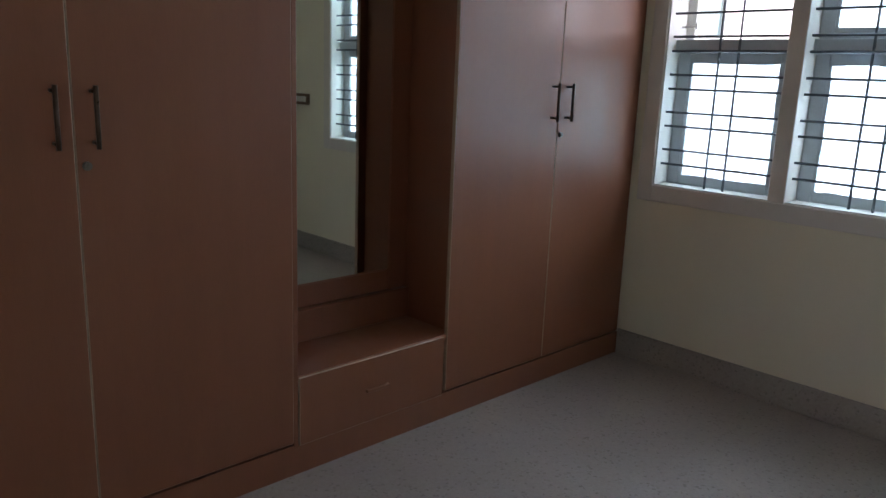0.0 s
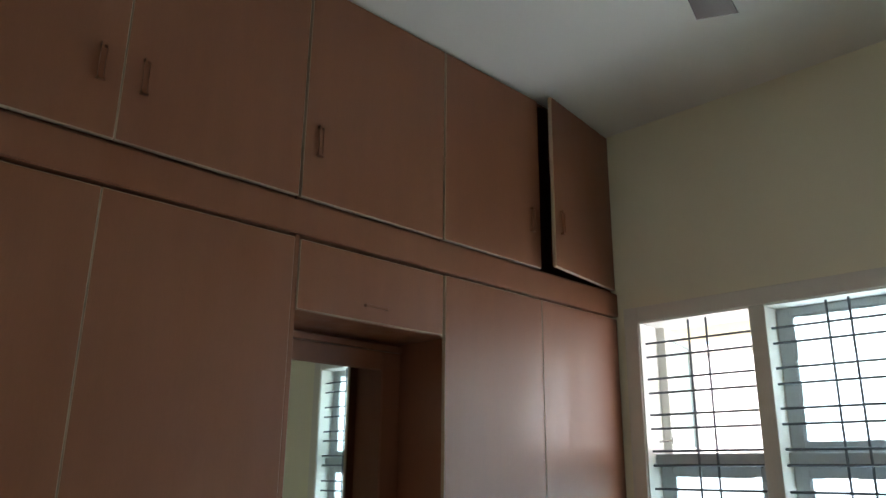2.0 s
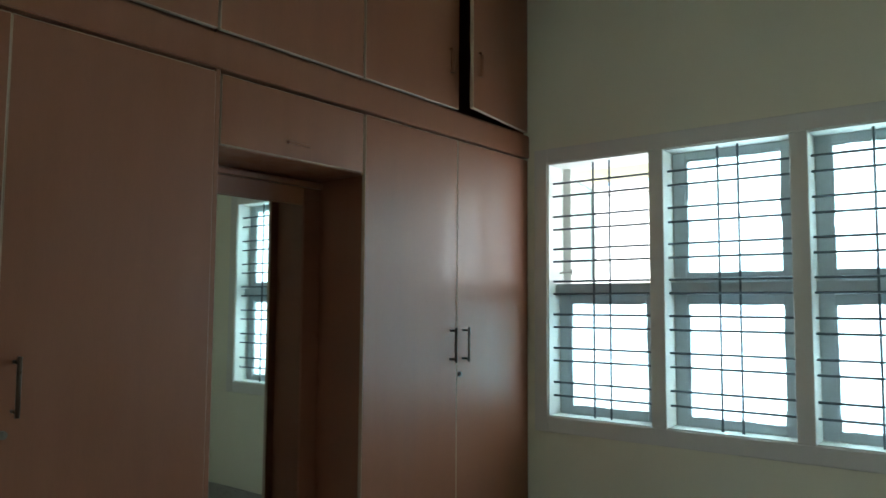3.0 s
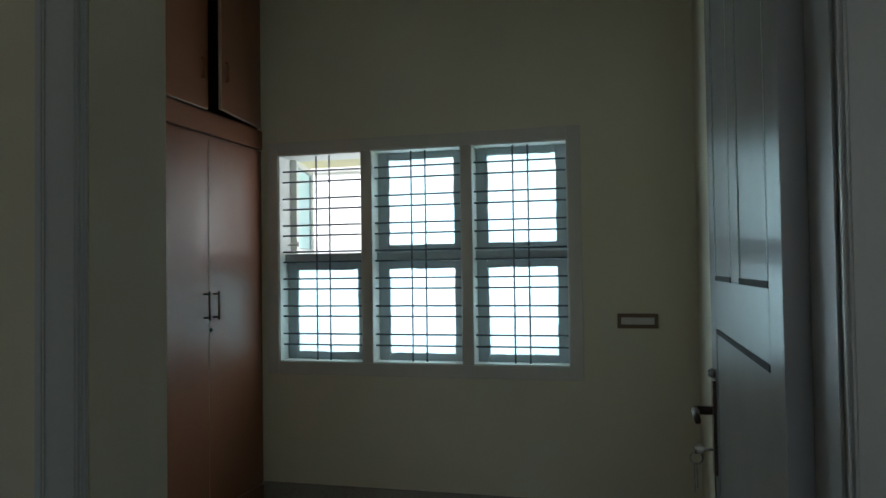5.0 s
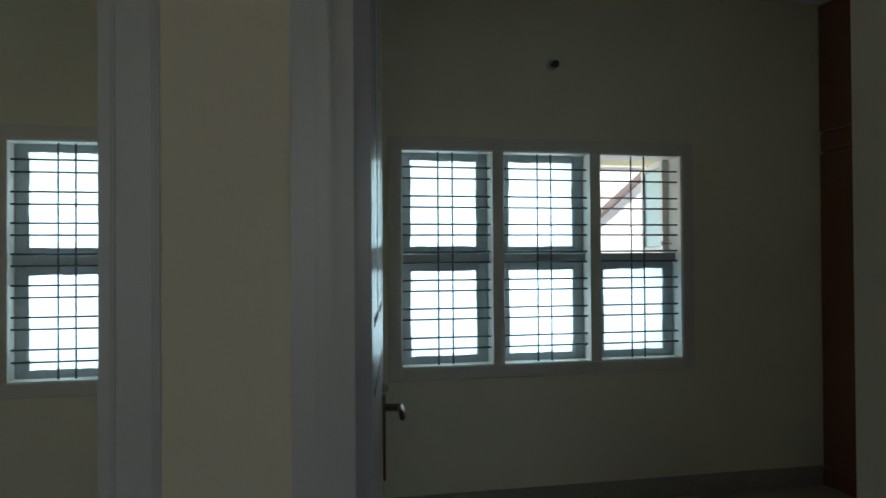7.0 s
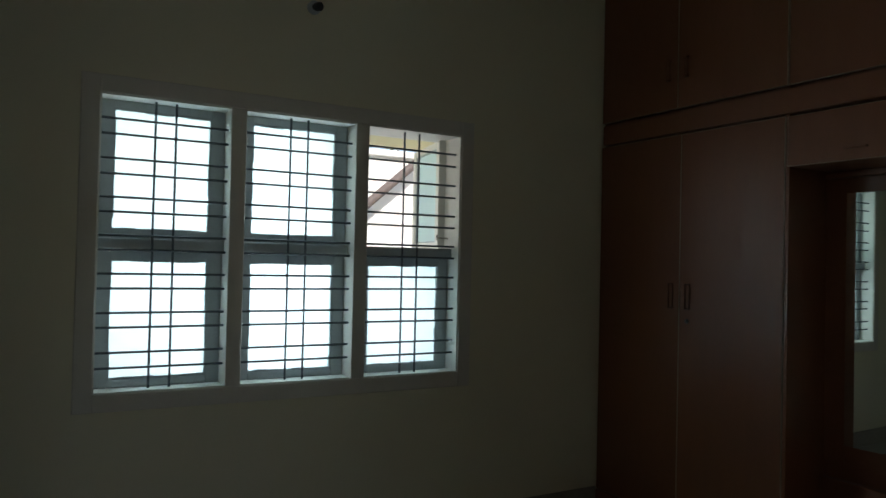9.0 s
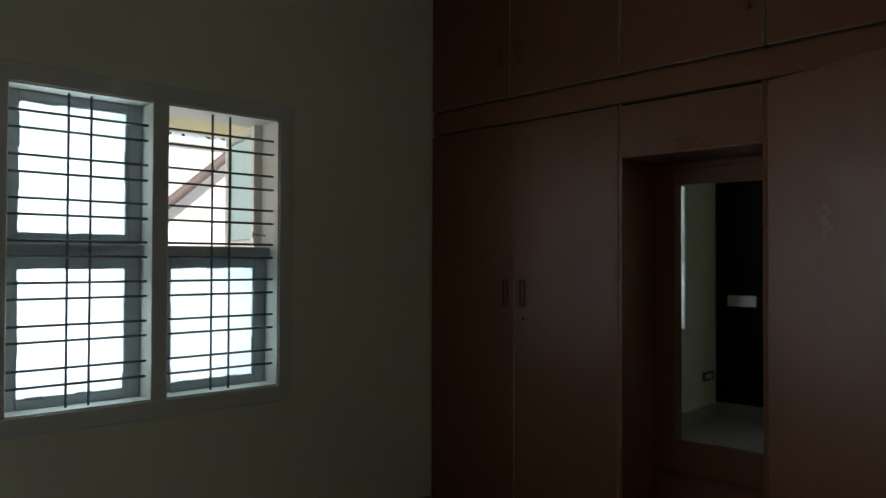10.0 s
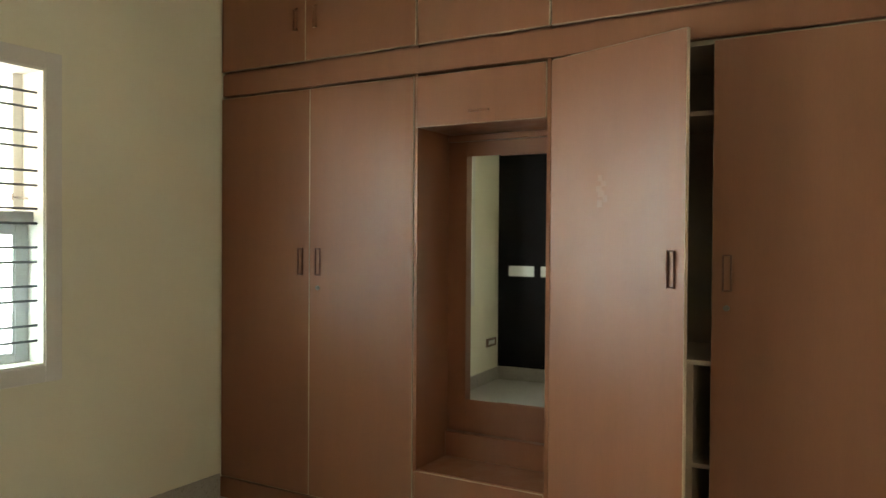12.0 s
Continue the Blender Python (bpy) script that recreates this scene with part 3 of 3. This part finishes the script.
# bunch of keys in the lock of the first door
keys = thing("key_bunch", q1 @ Vector((w1 - 0.055, 0.02, 0.955)), "steel keys on a ring hanging from the door lock", "keys")
bm = tube(bmesh.new(), (w1 - 0.055, 0.02, 0.965), (w1 - 0.055, 0.052, 0.965), 0.004, 8)
tube(bm, (w1 - 0.055, 0.048, 0.965), (w1 - 0.055, 0.066, 0.965), 0.012, 12)
bmesh.ops.transform(bm, matrix=q1, verts=bm.verts)
part("key", bm, STEEL, keys)
bm = bmesh.new()
for i in range(16):
    a0, a1 = i / 16 * 2 * math.pi, (i + 1) / 16 * 2 * math.pi
    tube(bm, (w1 - 0.055, 0.062 + 0.014 * math.sin(a0), 0.944 + 0.014 * math.cos(a0)), (w1 - 0.055, 0.062 + 0.014 * math.sin(a1), 0.944 + 0.014 * math.cos(a1)), 0.0015, 6)
bmesh.ops.transform(bm, matrix=q1, verts=bm.verts)
part("ring", bm, STEEL, keys)
bm = boxes(((w1 - 0.060, 0.060, 0.875), (w1 - 0.052, 0.063, 0.932)), ((w1 - 0.066, 0.066, 0.868), (w1 - 0.045, 0.069, 0.895)), ((w1 - 0.060, 0.066, 0.89), (w1 - 0.052, 0.069, 0.932)))
bmesh.ops.transform(bm, matrix=q1, verts=bm.verts)
part("hanging_key", bm, STEEL, keys)

cord = thing("hanging_cord", q1 @ Vector((w1 - 0.06, 0.025, 0.90)), "thin dark cord hanging from the lock plate of the open door", "cord")
bm = bmesh.new()
for k in range(10):
    a0, a1 = k / 10, (k + 1) / 10
    tube(bm, (w1 - 0.060 - 0.035 * a0 ** 1.6, 0.022, 0.915 - 0.30 * a0), (w1 - 0.060 - 0.035 * a1 ** 1.6, 0.022, 0.915 - 0.30 * a1), 0.0016, 6)
bmesh.ops.transform(bm, matrix=q1, verts=bm.verts)
part("string", bm, IRON, cord)

# ---- wall fittings ----
def switch_box(y0, y1, z0, z1, label):
    t = thing("switch_box", (XE, (y0 + y1) / 2, z0), label, "switch")
    g = 0.020
    part("surround", soften(boxes(((XE - 0.022, y0, z0), (XE, y0 + g, z1)), ((XE - 0.022, y1 - g, z0), (XE, y1, z1)),
                                  ((XE - 0.022, y0 + g, z0), (XE, y1 - g, z0 + g)), ((XE - 0.022, y0 + g, z1 - g), (XE, y1 - g, z1))), 0.002), BOXWOOD, t)
    p = part("plate", boxes(((XE - 0.014, y0 + g, z0 + g), (XE, y1 - g, z1 - g))), PLATE, t)
    n = 4
    for i in range(n):
        a = y0 + g + 0.012 + i * (y1 - y0 - 2 * g - 0.02) / n
        part("rocker", soften(boxes(((XE - 0.020, a, z0 + g + 0.006), (XE - 0.014, a + 0.026, z1 - g - 0.006))), 0.002), PLATE, p)
    return t


switch_box(-0.252, -0.039, 1.064, 1.142, "brown-framed switch box with white plate on the cream wall")
switch_box(-0.915, -0.705, 0.350, 0.430, "brown-framed low socket box with white plate on the cream wall")

t = thing("lamp_holder", (XE, -2.21, 2.62), "small dark angled lamp holder on a pale round base", "lamp holder")
part("base", tube(bmesh.new(), (XE, -2.195, 2.622), (XE - 0.016, -2.195, 2.622), 0.032, 24), SASH, t, "round grey base")
bm = tube(bmesh.new(), (XE - 0.016, -2.195, 2.622), (XE - 0.035, -2.200, 2.620), 0.015, 16)
tube(bm, (XE - 0.033, -2.200, 2.620), (XE - 0.056, -2.206, 2.617), 0.021, 16)
part("socket", bm, IRON, t, "black bulb socket")

# dark panel on the dividing wall, with two white plates, as the mirror shows it
t = thing("wall_panel", (2.2, YP0, SK), "near-black panel covering the dividing wall above the skirting", "wall panel")
part("board", soften(boxes(((1.30, YP0 - 0.012, SK + 0.004), (XE - 0.002, YP0, H - 0.004))), 0.002), BLACK, t)
for x0 in (2.76, 2.43):
    p = thing("switch_plate", (x0 + 0.13, YP0 - 0.012, 1.03), "white rectangular plastic plate on the dark panel", "switch plate", "white plates")
    part("plate", soften(boxes(((x0, YP0 - 0.024, 1.03), (x0 + 0.26, YP0 - 0.012, 1.13))), 0.003, 2), PLATE, p)

# strike plate on the reveal of the first doorway
t = thing("strike_plate", (-0.01, DOOR1[1], 0.83), "small dark metal strike plate on the door reveal", "strike plate")
part("plate", soften(boxes(((-0.022, DOOR1[1] - 0.003, 0.83), (0.002, DOOR1[1], 1.0))), 0.001), BRONZE, t)
part("keep", soften(boxes(((-0.016, DOOR1[1] - 0.012, 0.90), (-0.006, DOOR1[1] - 0.003, 0.985))), 0.002), BRONZE, t)

# strike plate on the reveal of the second doorway
t = thing("strike_plate", (-0.10, DOOR2[0], 1.0), "dark metal strike plate on the second doorway's reveal", "strike plate")
part("plate", soften(boxes(((-0.115, DOOR2[0], 1.0), (-0.088, DOOR2[0] + 0.003, 1.19))), 0.001), BRONZE, t)
part("keep", soften(boxes(((-0.108, DOOR2[0] + 0.003, 1.07), (-0.096, DOOR2[0] + 0.010, 1.15))), 0.002), BRONZE, t)

# ---- ceiling fan of the north room ----
def ceiling_fan(x, y, z, first):
    t = thing("ceiling_fan", (x, y, H), "brown three-bladed ceiling fan at rest", "ceiling fan")
    bm = tube(bmesh.new(), (x, y, H), (x, y, H - 0.06), 0.05, 20, 0.035)
    part("canopy", bm, FAN, t)
    part("rod", tube(bmesh.new(), (x, y, H - 0.05), (x, y, z + 0.05), 0.011, 12), FAN, t)
    bm = tube(bmesh.new(), (x, y, z + 0.055), (x, y, z - 0.03), 0.085, 28)
    tube(bm, (x, y, z - 0.03), (x, y, z - 0.055), 0.075, 28, 0.04)
    part("motor", soften(bm, 0.006, 2), FAN, t)
    for k in range(3):
        bm = bmesh.new()
        box(bm, (0.15, -0.062, -0.002), (0.60, 0.062, 0.002))
        for v in bm.verts:
            if v.co.x < 0.3:
                v.co.y *= 0.72
        box(bm, (0.07, -0.015, -0.004), (0.18, 0.015, 0.0))
        soften(bm, 0.0012)
        m = pose(x, y, z, 0, 0, first + 120 * k) @ pose(0, 0, 0, 9, 0, 0)
        bmesh.ops.transform(bm, matrix=m, verts=bm.verts)
        part("blade", bm, FAN, t)


ceiling_fan(1.405, 0.80, 2.75, 13)

# ---- outside ----
solid("ground", boxes(((-400, -400, -0.5), (400, 400, -0.15))), EARTH, (0, 0, -0.3), "dusty pale ground round the house", "ground")
solid("roof", boxes(((-3.7, YS - 0.3, H + 0.15), (X2 + 0.05, YN + 0.3, H + 0.28))), PLASTER, (0, 0, H + 0.15), "flat concrete roof slab", "roof")
# unseen slab, added only to block the sun at the lobby opening
solid("sunshade", soften(boxes(((-5.25, -1.9, 2.44), (-3.6, 0.7, 2.54))), 0.006), EAVE, (-4.2, -0.6, 2.44), "yellow-washed slab added out of view to keep sun out of the lobby opening", "sunshade")
for y0, y1 in ((WIN1[0] - 0.2, WIN1[1] + 0.3), (WIN2[0] - 0.3, WIN2[1] + 0.2)):
    solid("sunshade", soften(boxes(((X2, y0, LINTEL + 0.06), (X2 + 0.78, y1, LINTEL + 0.14))), 0.006), EAVE, (X2, (y0 + y1) / 2, LINTEL + 0.06),
          "yellow-washed concrete sunshade over the window", "sunshade")
solid("compound_wall", soften(boxes(((5.62, -14, -0.16), (5.84, 12, 2.33)), ((5.58, -14, 2.33), (5.88, 12, 2.39))), 0.01), PLASTER, (5.7, 0, -0.15),
      "sunlit white plastered compound wall", "wall")
bm = bmesh.new()
tube(bm, (5.50, -1.17, -0.14), (5.50, -5.30, 3.35), 0.041, 14, 0.036)
solid("pole", bm, POLE, (5.5, -1.29, -0.14), "weathered brown pole leaning along the white outer wall", "pole", kind="")


def tree(x, y, tall):
    t = thing("tree", (x, y, -0.15), "green leafy tree beyond the white wall", "tree")
    rng = random.Random(11)
    bm = tube(bmesh.new(), (x, y, -0.15), (x + 0.1, y, tall * 0.5), 0.16, 10, 0.10)
    tips = []
    for i in range(9):
        a = i * 2.4
        b = (x + 0.1, y, tall * (0.42 + 0.01 * i))
        e = (x + 1.4 * math.cos(a) * rng.uniform(0.6, 1), y + 1.6 * math.sin(a) * rng.uniform(0.6, 1), tall * rng.uniform(0.6, 0.95))
        tube(bm, b, e, 0.06, 7, 0.015)
        tips.append(e)
    part("trunk", bm, BARK, t)
    verts, faces = [], []
    for e in tips:
        for i in range(260):
            c = Vector(e) + Vector([rng.gauss(0, 0.42) for _ in range(3)])
            d = Vector([rng.uniform(-1, 1) for _ in range(3)]).normalized()
            s = d.orthogonal().normalized()
            n = len(verts)
            verts += [c - d * 0.07, c + s * 0.03, c + d * 0.07, c - s * 0.03]
            faces.append((n, n + 1, n + 2, n + 3))
    me = bpy.data.meshes.new("crown")
    me.from_pydata([v - Vector((x, y, -0.15)) for v in verts], [], faces)
    me.materials.append(LEAF)
    ob = new("crown", me)
    ob.parent = t


tree(10.5, -4.6, 3.15)
